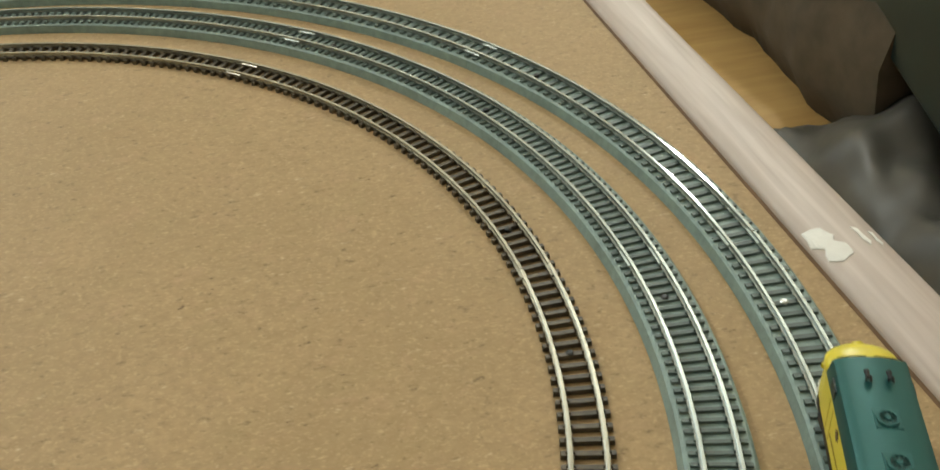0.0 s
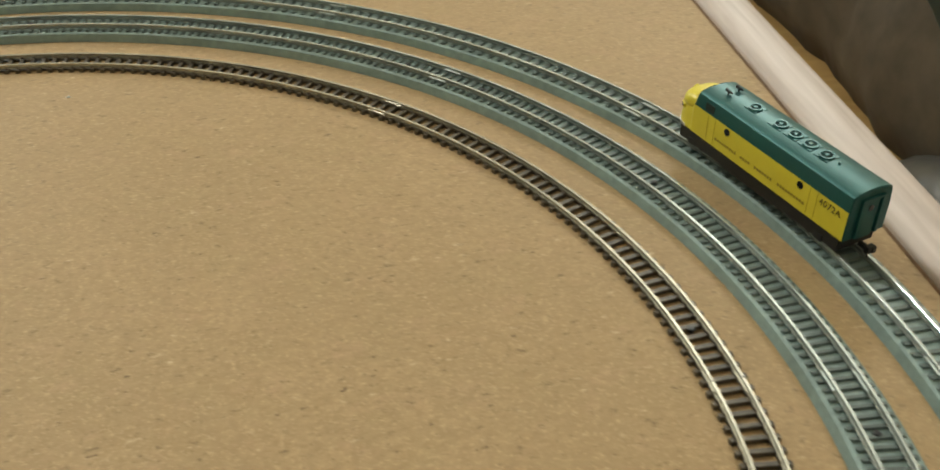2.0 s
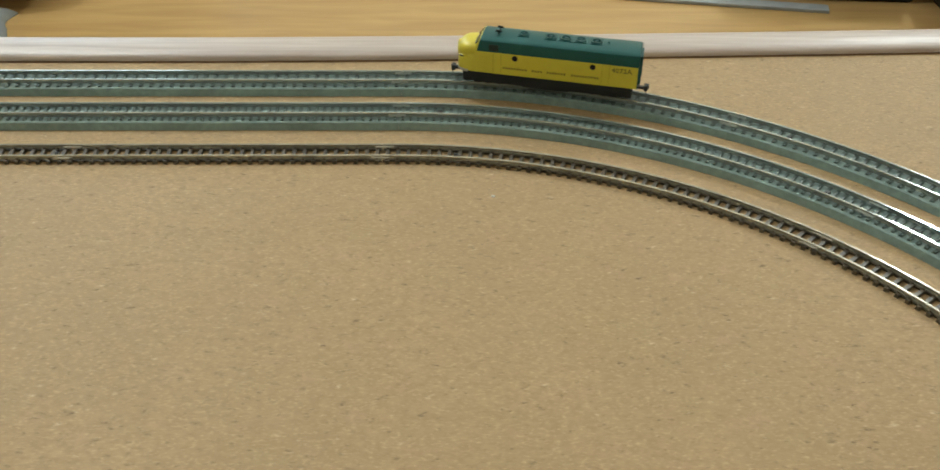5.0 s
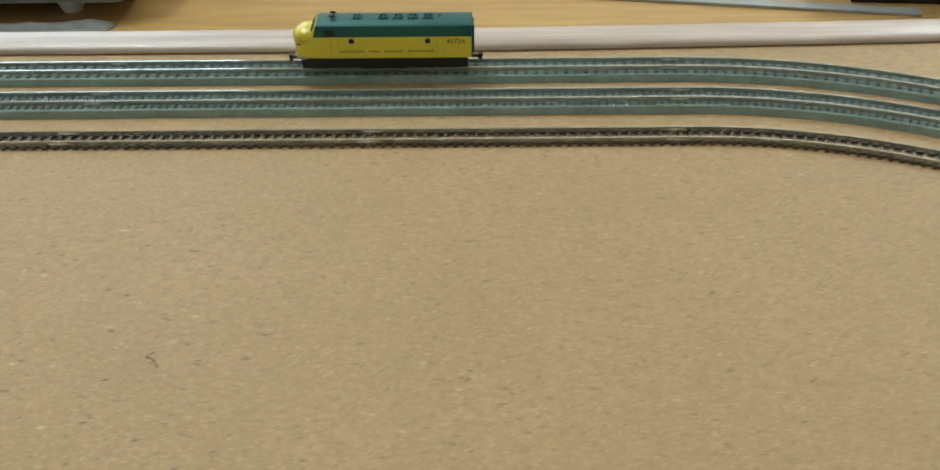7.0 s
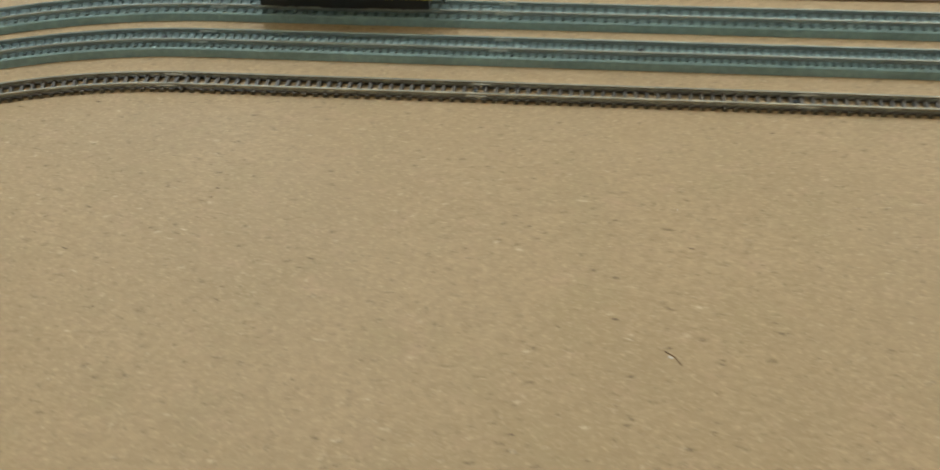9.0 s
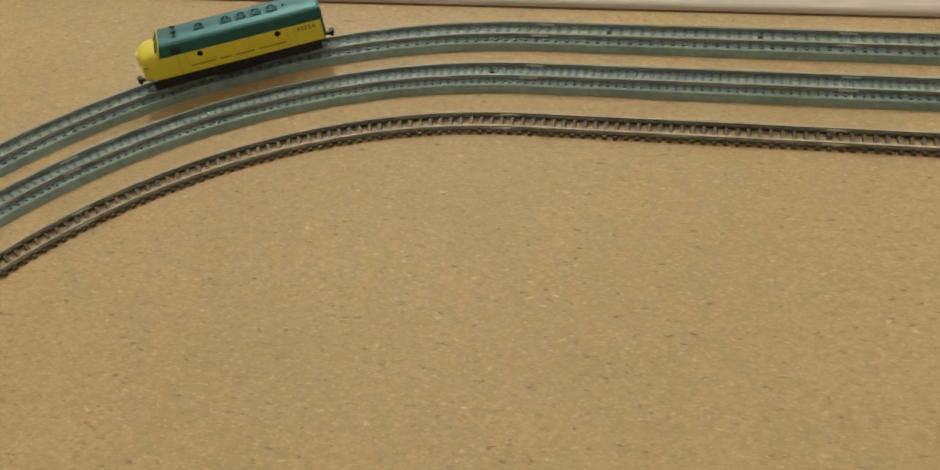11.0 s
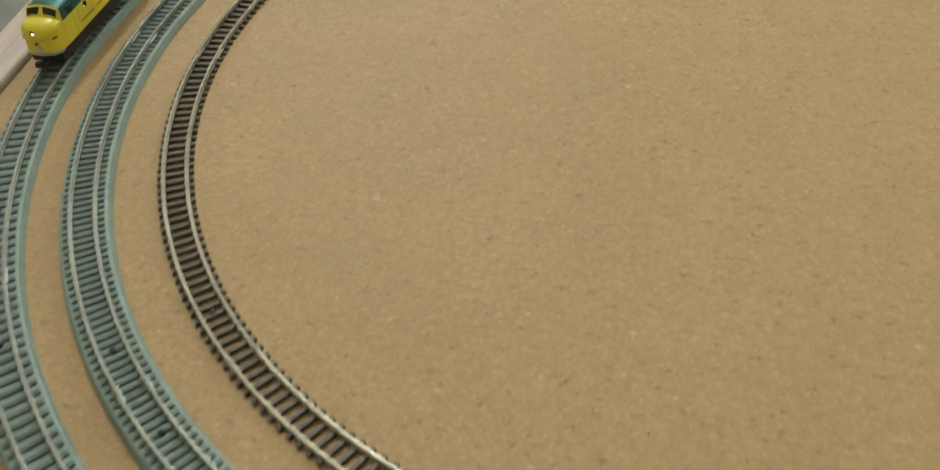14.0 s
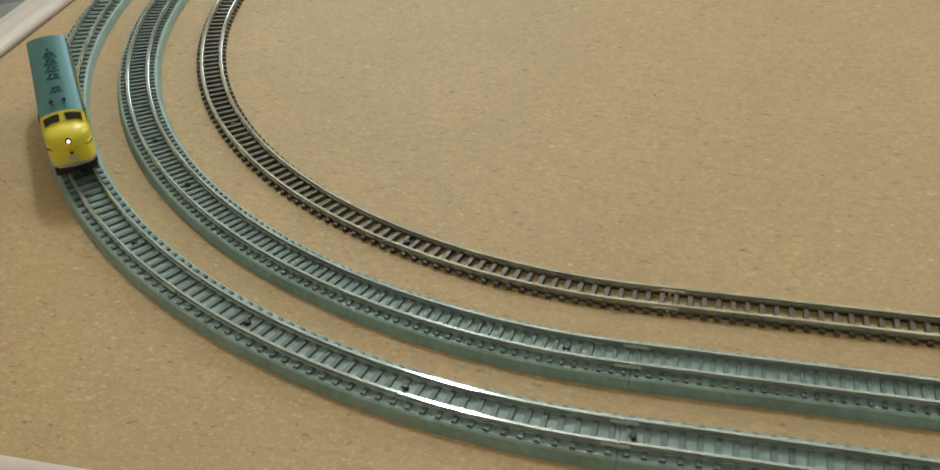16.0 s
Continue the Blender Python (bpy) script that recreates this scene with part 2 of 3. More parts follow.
def along(track, s, off=0.0):
    """Point and heading (radians) at arc s of a track: s = 0 where the far straight meets the right bend, growing clockwise; off is outward."""
    r = RADIUS[track]
    sx, sy = SHIFT[track]
    s = (s + STRAIGHT) % lap(track) - STRAIGHT
    if s <= 0:
        return s + sx, r + off + sy, 0.0
    if s <= math.pi * r:
        a = s / r
        return (r + off) * math.sin(a) + sx, (r + off) * math.cos(a) + sy, -a
    s -= math.pi * r
    if s <= STRAIGHT:
        return -s + sx, -(r + off) + sy, -math.pi
    a = (s - STRAIGHT) / r
    return -STRAIGHT - (r + off) * math.sin(a) + sx, -(r + off) * math.cos(a) + sy, -math.pi - a


# ---- room ----
def room():
    bm = bmesh.new()
    box(bm, -3600, 2700, -1800, 3600, -520, -500)
    fl = link_mesh("floor", bm, M_FLOOR)
    tagged(fl, "honey-coloured oak laminate floor", "floor", kind="structure")
    for name, b in (("wall_south", (-3600, 2700, -1900, -1800)), ("wall_east", (2700, 2800, -1900, 3760)), ("wall_west", (-3700, -3600, -1900, 3760))):
        bm = bmesh.new()
        box(bm, b[0], b[1], b[2], b[3], -500, 2200)
        tagged(link_mesh(name, bm, M_WALL), "plain cream painted wall", "wall", kind="structure")
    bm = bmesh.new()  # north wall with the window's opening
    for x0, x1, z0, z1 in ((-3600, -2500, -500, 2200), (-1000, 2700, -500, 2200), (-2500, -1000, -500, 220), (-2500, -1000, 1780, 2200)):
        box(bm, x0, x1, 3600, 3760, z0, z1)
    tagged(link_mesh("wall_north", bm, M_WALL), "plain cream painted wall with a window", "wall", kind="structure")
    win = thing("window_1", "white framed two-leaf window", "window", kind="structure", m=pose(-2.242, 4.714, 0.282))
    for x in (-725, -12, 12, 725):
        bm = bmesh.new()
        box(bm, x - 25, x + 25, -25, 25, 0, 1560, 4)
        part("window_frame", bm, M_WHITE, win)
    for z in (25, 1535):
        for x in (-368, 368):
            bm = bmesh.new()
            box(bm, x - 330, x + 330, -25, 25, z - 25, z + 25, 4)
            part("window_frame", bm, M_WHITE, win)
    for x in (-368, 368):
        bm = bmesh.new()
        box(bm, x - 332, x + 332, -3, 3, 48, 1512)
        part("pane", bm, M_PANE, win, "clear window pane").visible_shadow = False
    bm = bmesh.new()
    box(bm, -3600, 2700, -1800, 3600, 2200, 2260)
    tagged(link_mesh("ceiling", bm, M_CEIL), "plain white ceiling", "ceiling", kind="structure")


room()

# ---- base board with its moulding ----
X0, X1 = -592.3, 261.0          # inner edges of the moulding, left and right
YN = -277.0                     # near inner edge
Z0 = -0.9                       # board surface; the road bed stands on it
MW, MH = 19.0, 3.6              # moulding width and height


def far_y(x):
    """Far inner edge: straight, then bowing outward towards the right corner."""
    return 266.3 + (10.7 * ((x + 100) / 362) ** 1.5 if x > -100 else 0.0)


def base_board():
    base = thing("base_board", "tan hardboard layout board edged with pale wood moulding", "board")
    bm = bmesh.new()
    c = [(X0 - MW, YN - MW), (X1 + MW, YN - MW), (X1 + MW, far_y(X1) + MW)] + [(x, far_y(x) + MW) for x in range(240, -101, -20)] + [(X0 - MW, far_y(X0) + MW)]
    sweep(bm, [[(x, y, z) for x, y in c] for z in (Z0 - 18, Z0)])
    part("panel", bm, M_BOARD, base)

    def profile(u):
        """Low half-round section: u from 0 (inner foot) to 1 (outer foot) as offset and height."""
        a = math.pi * (1 - u)
        return MW / 2 + MW / 2 * math.cos(a) * 0.999, 0.9 + (MH - 0.9) * math.sin(a) ** 0.75

    pts = [(0, 0.0)] + [profile(i / 14) for i in range(15)] + [(MW, 0.0)]
    corners = {"sw": (X0, YN, -1, -1), "se": (X1, YN, 1, -1), "ne": (X1, far_y(X1), 1, 1), "nw": (X0, far_y(X0), -1, 1)}
    for a, b in (("nw", "ne"), ("ne", "se"), ("se", "sw"), ("sw", "nw")):
        bm = bmesh.new()
        rings, foot_rings = [], []
        ca, cb = corners[a], corners[b]
        for k in range(29):
            t = 0.0006 + 0.9988 * k / 28
            x, y = ca[0] + (cb[0] - ca[0]) * t, ca[1] + (cb[1] - ca[1]) * t
            if a == "nw":
                y = far_y(x)
            ox, oy = ca[2] + (cb[2] - ca[2]) * t, ca[3] + (cb[3] - ca[3]) * t
            if a in ("nw", "se"):
                ox = 0 if 0 < k < 28 else ox
            else:
                oy = 0 if 0 < k < 28 else oy
            rings.append([(x + d * ox, y + d * oy, Z0 + z + 0.05) for d, z in pts])
            foot_rings.append([(x + d * ox, y + d * oy, Z0 + z) for d, z in ((-0.75, 0.03), (0.1, 0.03), (0.1, 0.6), (-0.35, 0.35))])
        mat = M_MOULD if a in ("nw", "se") else M_MOULD_Y
        sweep(bm, rings)
        smooth(part("moulding", bm, mat, base, "pale half-round wood moulding"), 50)
        # thin dark brown strip along the moulding's inner foot
        bm = bmesh.new()
        sweep(bm, foot_rings)
        part("foot_line", bm, M_EDGE, base, "dark brown line along the inner foot of the moulding")
    return base


M_MOULD_Y = wood_mat("pale_moulding_wood_across", (0.44, 0.36, 0.315), (0.60, 0.52, 0.475), 15, 0.48, (20, 1, 20))
base_board()


def paper_patch(cx, cy, pts, label):
    """A torn scrap of paper stuck over the rounded moulding, following its curve."""
    bm = bmesh.new()

    def height(x):
        c = min(max(2 * (x - X1) / MW - 1, -1.0), 1.0)
        return Z0 + 0.05 + (0.9 + (MH - 0.9) * math.sqrt(1 - c * c) ** 0.75 if -1 < c < 1 else 0.0)

    n = len(pts)
    edge = []  # the outline with points between its corners
    for k in range(n):
        (xa, ya), (xb, yb) = pts[k], pts[(k + 1) % n]
        edge += [(xa, ya), ((xa + xb) / 2 + 0.25 * math.sin(k * 5.1), (ya + yb) / 2 + 0.25 * math.cos(k * 3.7))]
    n = len(edge)
    loops = []
    for q, dz in ((1.0, 0.0), (1.0, 0.2), (0.97, 0.26), (0.75, 0.3), (0.5, 0.34), (0.25, 0.32)):
        loops.append([bm.verts.new(Vector((cx + x * q, cy + y * q, height(cx + x * q) + dz)) * U) for x, y in edge])
    for a, b in zip(loops, loops[1:]):
        for i in range(n):
            bm.faces.new((a[i], a[(i + 1) % n], b[(i + 1) % n], b[i]))
    mid = bm.verts.new(Vector((cx, cy, height(cx) + 0.33)) * U)
    for i in range(n):
        bm.faces.new((loops[-1][i], loops[-1][(i + 1) % n], mid))
    return tagged(link_mesh("paper_scrap", bm, M_PATCH), label, "paper scrap")


paper_patch(264.8, -8.5, [(-3.2, 6.8), (1.5, 6.4), (3.2, 2.5), (2.0, 0.5), (4.2, -1.5), (3.8, -5.5), (0.5, -7.2), (-2.6, -5.5), (-1.4, -1.5), (-3.6, 1.0)], "torn white paper scrap stuck on the moulding")
paper_patch(274.2, -8.5, [(-0.9, 4.2), (0.6, 3.4), (1.0, -2.4), (0.2, -4.0), (-0.6, -1.0)], "thin white paper scrap stuck on the moulding")
paper_patch(277.2, -10.0, [(-0.6, 3.2), (0.5, 2.6), (0.7, -2.0), (0.0, -3.0), (-0.5, -0.8)], "narrow white paper shred stuck on the moulding")
paper_patch(273.0, 236.0, [(-4.5, 5.5), (3.2, 6.0), (4.4, 1.0), (3.0, -4.5), (0.0, -6.5), (-2.0, -2.0), (-4.8, -0.5)], "small white paper scrap stuck on the moulding")


# ---- track ----
PITCH = {"outer": 3.9, "middle": 2.95, "inner": 3.65}
BED_TOP, BED_FOOT, BED_H = 6.8, 7.95, 2.1
TIE_TOP = {"outer": 2.75, "middle": 2.75, "inner": 0.35}
RAIL_TOP = {"outer": 4.3, "middle": 4.3, "inner": 1.75}
GAUGE = 3.62


def tie_mesh(name, half, z0, z1, width, mat):
    bm = bmesh.new()
    w = width / 2
    sweep(bm, [[(-w, y, z0), (w, y, z0), (w * 0.82, y * (0.985 if abs(y) == half else 1), z1), (-w * 0.82, y * (0.985 if abs(y) == half else 1), z1)] for y in (-half, half)])
    for y in (-GAUGE - 0.78, -GAUGE + 0.78, GAUGE - 0.78, GAUGE + 0.78):  # rail clips
        box(bm, -w * 0.34, w * 0.34, y - 0.17, y + 0.17, z1 - 0.1, z1 + 0.48)
    me = bpy.data.meshes.new(name)
    bmesh.ops.recalc_face_normals(bm, faces=bm.faces)
    bm.to_mesh(me)
    bm.free()
    me.materials.append(mat)
    return me


TIE = {
    "outer": tie_mesh("tie_grey", 6.2, 1.5, TIE_TOP["outer"], 1.55, M_TIE),
    "inner": tie_mesh("tie_brown", 5.6, Z0 + 0.03, TIE_TOP["inner"], 1.5, M_TIE_BROWN),
}
TIE["middle"] = tie_mesh("tie_grey_narrow", 6.1, 1.5, TIE_TOP["middle"], 1.2, M_TIE)


def screw_mesh(name, mat):
    bm = bmesh.new()
    rod(bm, (0, 0, -0.6), (0, 0, 0.25), 0.95, 14)
    rod(bm, (0, 0, 0.25), (0, 0, 0.45), 0.95, 14, 0.6)
    box(bm, -0.6, 0.6, -0.13, 0.13, 0.44, 0.5)
    box(bm, -0.13, 0.13, -0.6, 0.6, 0.44, 0.5)
    me = bpy.data.meshes.new(name)
    bm.to_mesh(me)
    bm.free()
    me.materials.append(mat)
    return me


SCREW = screw_mesh("screw_black", M_SCREW)
SCREW_BRIGHT = screw_mesh("screw_bright", M_SCREW_BRIGHT)


def rail_profile(top, base):
    h, f, w = 0.43, 0.64, 0.17
    return [(-f, base), (f, base), (f, base + 0.25), (w, base + 0.4), (w, top - 0.5), (h, top - 0.4), (h, top - 0.08), (h - 0.1, top), (-h + 0.1, top), (-h, top - 0.08), (-h, top - 0.4), (-w, top - 0.5), (-w, base + 0.4), (-f, base + 0.25)]


def track_section(track, s0, s1, screws=()):
    """One piece of track from arc s0 to s1: road bed (not on the inner oval), ties, two rails, joiners and screws."""
    brown = track == "inner"
    mid = (s0 + s1) / 2
    ox, oy, oh = along(track, mid)
    curved = abs(along(track, s0)[2] - along(track, s1)[2]) > 0.05
    lab = ("curved" if curved else "straight") + (" model track piece with dark brown ties and no road bed" if brown else " model track piece on a grey-green moulded road bed")
    sec = thing("track_section", lab, "model track", "pieces of the " + track + " oval", m=pose(ox * U, oy * U, 0))
    step = 6.0 if curved else 55.0
    n = max(2, int((s1 - s0) / step))

    def strip(bm, pts, a, b, cnt):
        rings = []
        for k in range(cnt + 1):
            s = a + (b - a) * k / cnt
            rings.append([(along(track, s, o)[0] - ox, along(track, s, o)[1] - oy, z) for o, z in pts])
        return sweep(bm, rings)

    if not brown:
        bm = bmesh.new()
        bed = [(-BED_FOOT, Z0 + 0.02), (BED_FOOT, Z0 + 0.02), (BED_FOOT - 0.12, Z0 + 0.5), (BED_TOP + 0.25, BED_H - 0.35), (BED_TOP - 0.3, BED_H), (-BED_TOP + 0.3, BED_H), (-BED_TOP - 0.25, BED_H - 0.35), (-BED_FOOT + 0.12, Z0 + 0.5)]
        strip(bm, bed, s0 + 0.07, s1 - 0.07, n)
        part("road_bed", bm, M_BED, sec)
    else:
        for side in (-1, 1):
            bm = bmesh.new()
            strip(bm, [(side * GAUGE - 0.6, Z0 + 0.1), (side * GAUGE + 0.6, Z0 + 0.1), (side * GAUGE + 0.6, Z0 + 0.75), (side * GAUGE - 0.6, Z0 + 0.75)], s0 + 0.3, s1 - 0.3, n)
            part("tie_web", bm, M_TIE_BROWN, sec)
    base = TIE_TOP[track] - 0.02
    for side in (-1, 1):
        bm = bmesh.new()
        strip(bm, [(side * GAUGE + o, z) for o, z in rail_profile(RAIL_TOP[track], base)], s0 + 0.12, s1 - 0.12, n)
        smooth(part("rail", bm, M_RAIL_OLD if brown else M_RAIL, sec), 35)
        bm = bmesh.new()  # joiner at the far end of the piece, clasping the rail's foot
        pr = [(-0.85, base - 0.02), (0.85, base - 0.02), (0.85, base + 0.55), (0.40, base + 0.78), (0.30, RAIL_TOP[track] - 0.55), (-0.30, RAIL_TOP[track] - 0.55), (-0.40, base + 0.78), (-0.85, base + 0.55)]
        strip(bm, [(side * GAUGE + o, z) for o, z in pr], s0 - 3.2 + 0.6 * side, s0 + 3.2 + 0.6 * side, 2)
        part("rail_joiner", bm, M_RAIL_OLD if brown else M_JOINER, sec, "metal rail joiner")
    cnt = round((s1 - s0) / PITCH[track])
    for k in range(cnt):
        s = s0 + (s1 - s0) * (k + 0.5) / cnt
        x, y, h = along(track, s)
        t = new("tie", TIE[track])
        t.parent = sec
        t.matrix_basis = pose((x - ox) * U, (y - oy) * U, 0, 0, 0, math.degrees(h))
    for s, bright in screws:
        x, y, h = along(track, s)
        t = new("screw", SCREW_BRIGHT if bright else SCREW)
        t.parent = sec
        t.matrix_basis = pose((x - ox) * U, (y - oy) * U, (TIE_TOP[track] - 0.15) * U, 0, 0, 20 + s * 7 % 90)
    return sec


def oval(track, bend, straights, start, screw_at):
    r = RADIUS[track]
    cuts, s = [start], start
    lengths = list(straights) + [r * math.radians(bend)] * round(180 / bend) + list(reversed(straights)) + [r * math.radians(bend)] * round(180 / bend)
    for d in lengths:
        s += d
        cuts.append(s)
    for a, b in zip(cuts, cuts[1:]):
        sc = []
        for c, bright in screw_at:
            for turn in (0, lap(track), -lap(track)):
                if a <= c + turn < b:
                    sc.append((c + turn, bright))
        track_section(track, a, b, sc)


oval("outer", 30, (110.0, 220.0), -330.0, [(283.3, False), (411.2, True), (30.0, False), (150.0, False), (-813.5, False), (-871.5, False), (-946.5, False), (-1000.5, False), (-1050, False), (-1105, False), (-600, False), (-250, False), (-305, False)])
oval("middle", 45, (110.0, 220.0), -330.0, [(15.0, False), (188.0, False), (259.9, False), (361.2, False), (-832.6, False), (-1005.5, False), (-865.1, False), (-345.0, False), (-600.0, False), (-170, False), (157.5, False)])
oval("inner", 45, (110.0, 110.0, 110.0), -336.0, [(280.4, False), (-227.7, False), (-772.9, False), (-869.8, False), (20.0, False), (-120.0, False), (330, False)])


# ---- locomotive ----
LZ = RAIL_TOP["outer"]
BOTTOM, WAIST = 4.9, 13.65
SECTION = [(-7.0, BOTTOM), (-7.0, 9.0), (-7.0, WAIST), (-6.6, 17.2), (-6.42, 17.75), (-6.0, 18.08), (-4.7, 18.48), (-3.2, 18.8), (-1.6, 19.0), (0.0, 19.06)]
SECTION = SECTION + [(-y, z) for y, z in reversed(SECTION[:-1])]


def nose_section(w, top, power, bottom=BOTTOM):
    out = []
    n = len(SECTION)
    for i in range(n):
        a = math.pi * (1 - i / (n - 1))
        c, s = math.cos(a), math.sin(a)
        out.append((w * math.copysign(abs(c) ** (2 / power), c), bottom + (top - bottom) * abs(s) ** (2 / power)))
    return out


def locomotive():
    loco = thing("model_locomotive", "yellow and dark green model diesel locomotive running on the outer track", "model train")
    # car body from the rear end to the cab front; lower sides yellow, upper green, slanting boundary at the cab
    xs = [-34.4, -34.1, -20, -5, 8, 18, 24.6, 25.3]
    bm = bmesh.new()
    rings = []

    def lean(x, z):
        """The cab end leans: lower points stand further forward."""
        return x + (max(0.0, 19.1 - z) * 0.24 if x > 20 else 0.0)

    for k, x in enumerate(xs):
        q = 0.97 if k == 0 else 1.0
        rings.append([(min(lean(x, z), lean(x, 13.0)), y * q, BOTTOM + (z - BOTTOM) * q) for y, z in SECTION])
    loops = sweep(bm, rings)
    for f in bm.faces:
        c = f.calc_center_median() / U
        f.material_index = 0 if (c.z < WAIST and c.x > -34.1) or len(f.verts) > 4 and c.x > 20 else 1
    smooth(part("body", bm, [M_YELLOW, M_GREEN], loco), 28)
    # nose and cab front
    def cab(x, q):
        return [(min(lean(x, z), lean(x, 13.0)), y * q, BOTTOM + (z - BOTTOM) * q) for y, z in SECTION]

    def hood(x, *a):
        return [(x, y, z) for y, z in nose_section(*a)]

    st = [cab(25.3, 1.0), cab(25.6, 0.985), hood(27.7, 6.85, 16.0, 4.4), hood(29.5, 6.8, 15.3, 4.0), hood(31.0, 6.55, 14.2, 3.7), hood(32.8, 6.0, 12.8, 3.4), hood(33.8, 5.2, 11.8, 3.1), hood(34.35, 4.1, 10.8, 2.8), hood(34.55, 2.4, 9.6, 2.4, 5.6)]
    bm = bmesh.new()
    sweep(bm, st)
    smooth(part("nose", bm, M_YELLOW, loco, "rounded yellow nose"), 55)
    # the bulging upper hood that overhangs the lower nose
    bm = bmesh.new()
    rings = []
    for x, w, h, cz in ((26.6, 6.5, 3.0, 13.0), (28.2, 6.86, 3.1, 12.95), (30.2, 6.88, 3.15, 12.85), (31.8, 6.45, 3.1, 12.6), (33.0, 5.65, 2.95, 12.25), (34.0, 4.5, 2.5, 12.0), (34.75, 3.1, 1.85, 11.8), (35.1, 1.5, 0.9, 11.7)):
        ring_ = []
        for k in range(28):
            a = 2 * math.pi * k / 28
            c, q = math.cos(a), math.sin(a)
            ring_.append((x, w * math.copysign(abs(c) ** 0.82, c), cz + h * math.copysign(abs(q) ** 0.82, q)))
        rings.append(ring_)
    sweep(bm, rings)
    smooth(part("hood", bm, M_YELLOW, loco, "bulging yellow hood over the nose"), 60)

    def on_front(u, v):
        """Point of the sloping cab front: u across (section index), v from roof (0) to nose (1)."""
        i = int(u)
        f = u - i
        a, b = st[1], st[2]
        pa = Vector(a[i]).lerp(Vector(a[min(i + 1, 18)]), f)
        pb = Vector(b[i]).lerp(Vector(b[min(i + 1, 18)]), f)
        return pa.lerp(pb, v)

    for u0, u1 in ((5.2, 8.6), (9.4, 12.8)):
        bm = bmesh.new()
        front, back = [], []
        nrm = Vector((0.80, 0.0, 0.60))
        border = [(u0 + (u1 - u0) * k / 6, 0.14) for k in range(7)] + [(u1 - (u1 - u0) * k / 6, 0.82) for k in range(7)]
        front = [on_front(u, v) + nrm * 0.28 for u, v in border]
        back = [on_front(u, v) - nrm * 0.3 for u, v in border]
        sweep(bm, [back, front])
        part("windscreen_pane", bm, M_GLASS, loco, "dark windscreen pane")
    # cab side windows, louvred panel behind them, port holes, doors
    for side in (-1, 1):
        y = 7.0 * side
        bm = bmesh.new()
        box(bm, 18.4, 22.0, min(y - 0.45 * side, y + 0.02 * side), max(y - 0.45 * side, y + 0.02 * side), 14.2, 16.6, 0.05)
        part("cab_window", bm, M_CASE, loco, "dark cab side window")
        for x in (12.0, -17.3):
            bm = bmesh.new()
            rod(bm, (x, y - 0.05 * side, 12.0), (x, y + 0.12 * side, 12.0), 1.1, 20)
            part("port_hole", bm, M_GLASS, loco, "round dark port hole")
        for x in (17.2, 20.2, -20.9, -23.6):
            bm = bmesh.new()
            box(bm, x - 0.07, x + 0.07, min(y, y + 0.06 * side), max(y, y + 0.06 * side), 5.4, 13.2)
            part("door_edge", bm, M_SEAM, loco)
        bm = bmesh.new()
        box(bm, -34.0, 24.0, min(y - 0.8 * side, y - 0.55 * side), max(y - 0.8 * side, y - 0.55 * side), 17.35, 17.55)
        part("drip_rail", bm, M_GREEN, loco)
        # road number
        cu = bpy.data.curves.new("road_number", "FONT")
        cu.body, cu.size, cu.extrude, cu.align_x = "4072A", 2.6 * U, 0.04 * U, "CENTER"
        cu.space_character = 1.1
        tmp = bpy.data.objects.new("road_number_text", cu)
        scene.collection.objects.link(tmp)
        me = bpy.data.meshes.new_from_object(tmp)
        bpy.data.objects.remove(tmp)
        me.materials.append(M_INK)
        num = new("road_number", me)
        num.parent = loco
        num.matrix_basis = pose(-28.2 * U, (y + 0.08 * side) * U, 10.8 * U, 90, 0, 180 if side > 0 else 0)
        tagged(num, "dark painted road number")
        # company lettering, kept as plain bars
        for a, b in ((16.4, 7.3), (5.4, 1.5), (-0.4, -7.7), (-9.6, -19.7)):
            bm = bmesh.new()
            x = a
            while x > b + 0.6:
                box(bm, x - 0.75, x, min(y, y + 0.05 * side), max(y, y + 0.05 * side), 7.3, 8.1)
                x -= 1.05
            part("lettering_bar", bm, M_INK_FAINT, loco, "faint olive lettering")
    # roof: five fans, horns, small hatch
    def fan(x, r):
        bm = bmesh.new()
        ring(bm, (x, 0, 18.85), r, r * 0.72, 0.62)
        f = smooth(part("roof_fan", bm, M_GREEN, loco), 40)
        bm = bmesh.new()
        rod(bm, (x, 0, 19.1), (x, 0, 19.45), r * 0.26, 12)
        for k in range(10):
            a = math.pi * k / 5
            rod(bm, (x + r * 0.22 * math.cos(a), r * 0.22 * math.sin(a), 19.31), (x + r * 0.74 * math.cos(a), r * 0.74 * math.sin(a), 19.33), 0.10, 5)
        part("fan_grille", bm, M_GREEN, f)
        bm = bmesh.new()
        rod(bm, (x, 0, 19.0), (x, 0, 19.2), r * 0.72, 20)
        part("fan_well", bm, M_WELL, f, "dark disc for the shade in the fan opening")
        bm = bmesh.new()
        box(bm, x - r * 1.12, x + r * 1.12, -r * 1.12, r * 1.12, 18.5, 19.12, 0.1)
        part("fan_base", bm, M_GREEN, f)

    for x in (-0.2, -6.0, -11.6, -17.5):
        fan(x, 2.15)
    fan(9.9, 2.0)
    for y in (-1.9, 1.9):
        bm = bmesh.new()
        rod(bm, (19.3, y, 18.4), (19.3, y, 20.2), 0.26, 8)
        rod(bm, (18.4, y, 20.2), (20.3, y, 20.2), 0.26, 10, 0.52)
        rod(bm, (18.2, y - 0.55, 19.7), (19.4, y - 0.55, 19.7), 0.2, 8, 0.4)
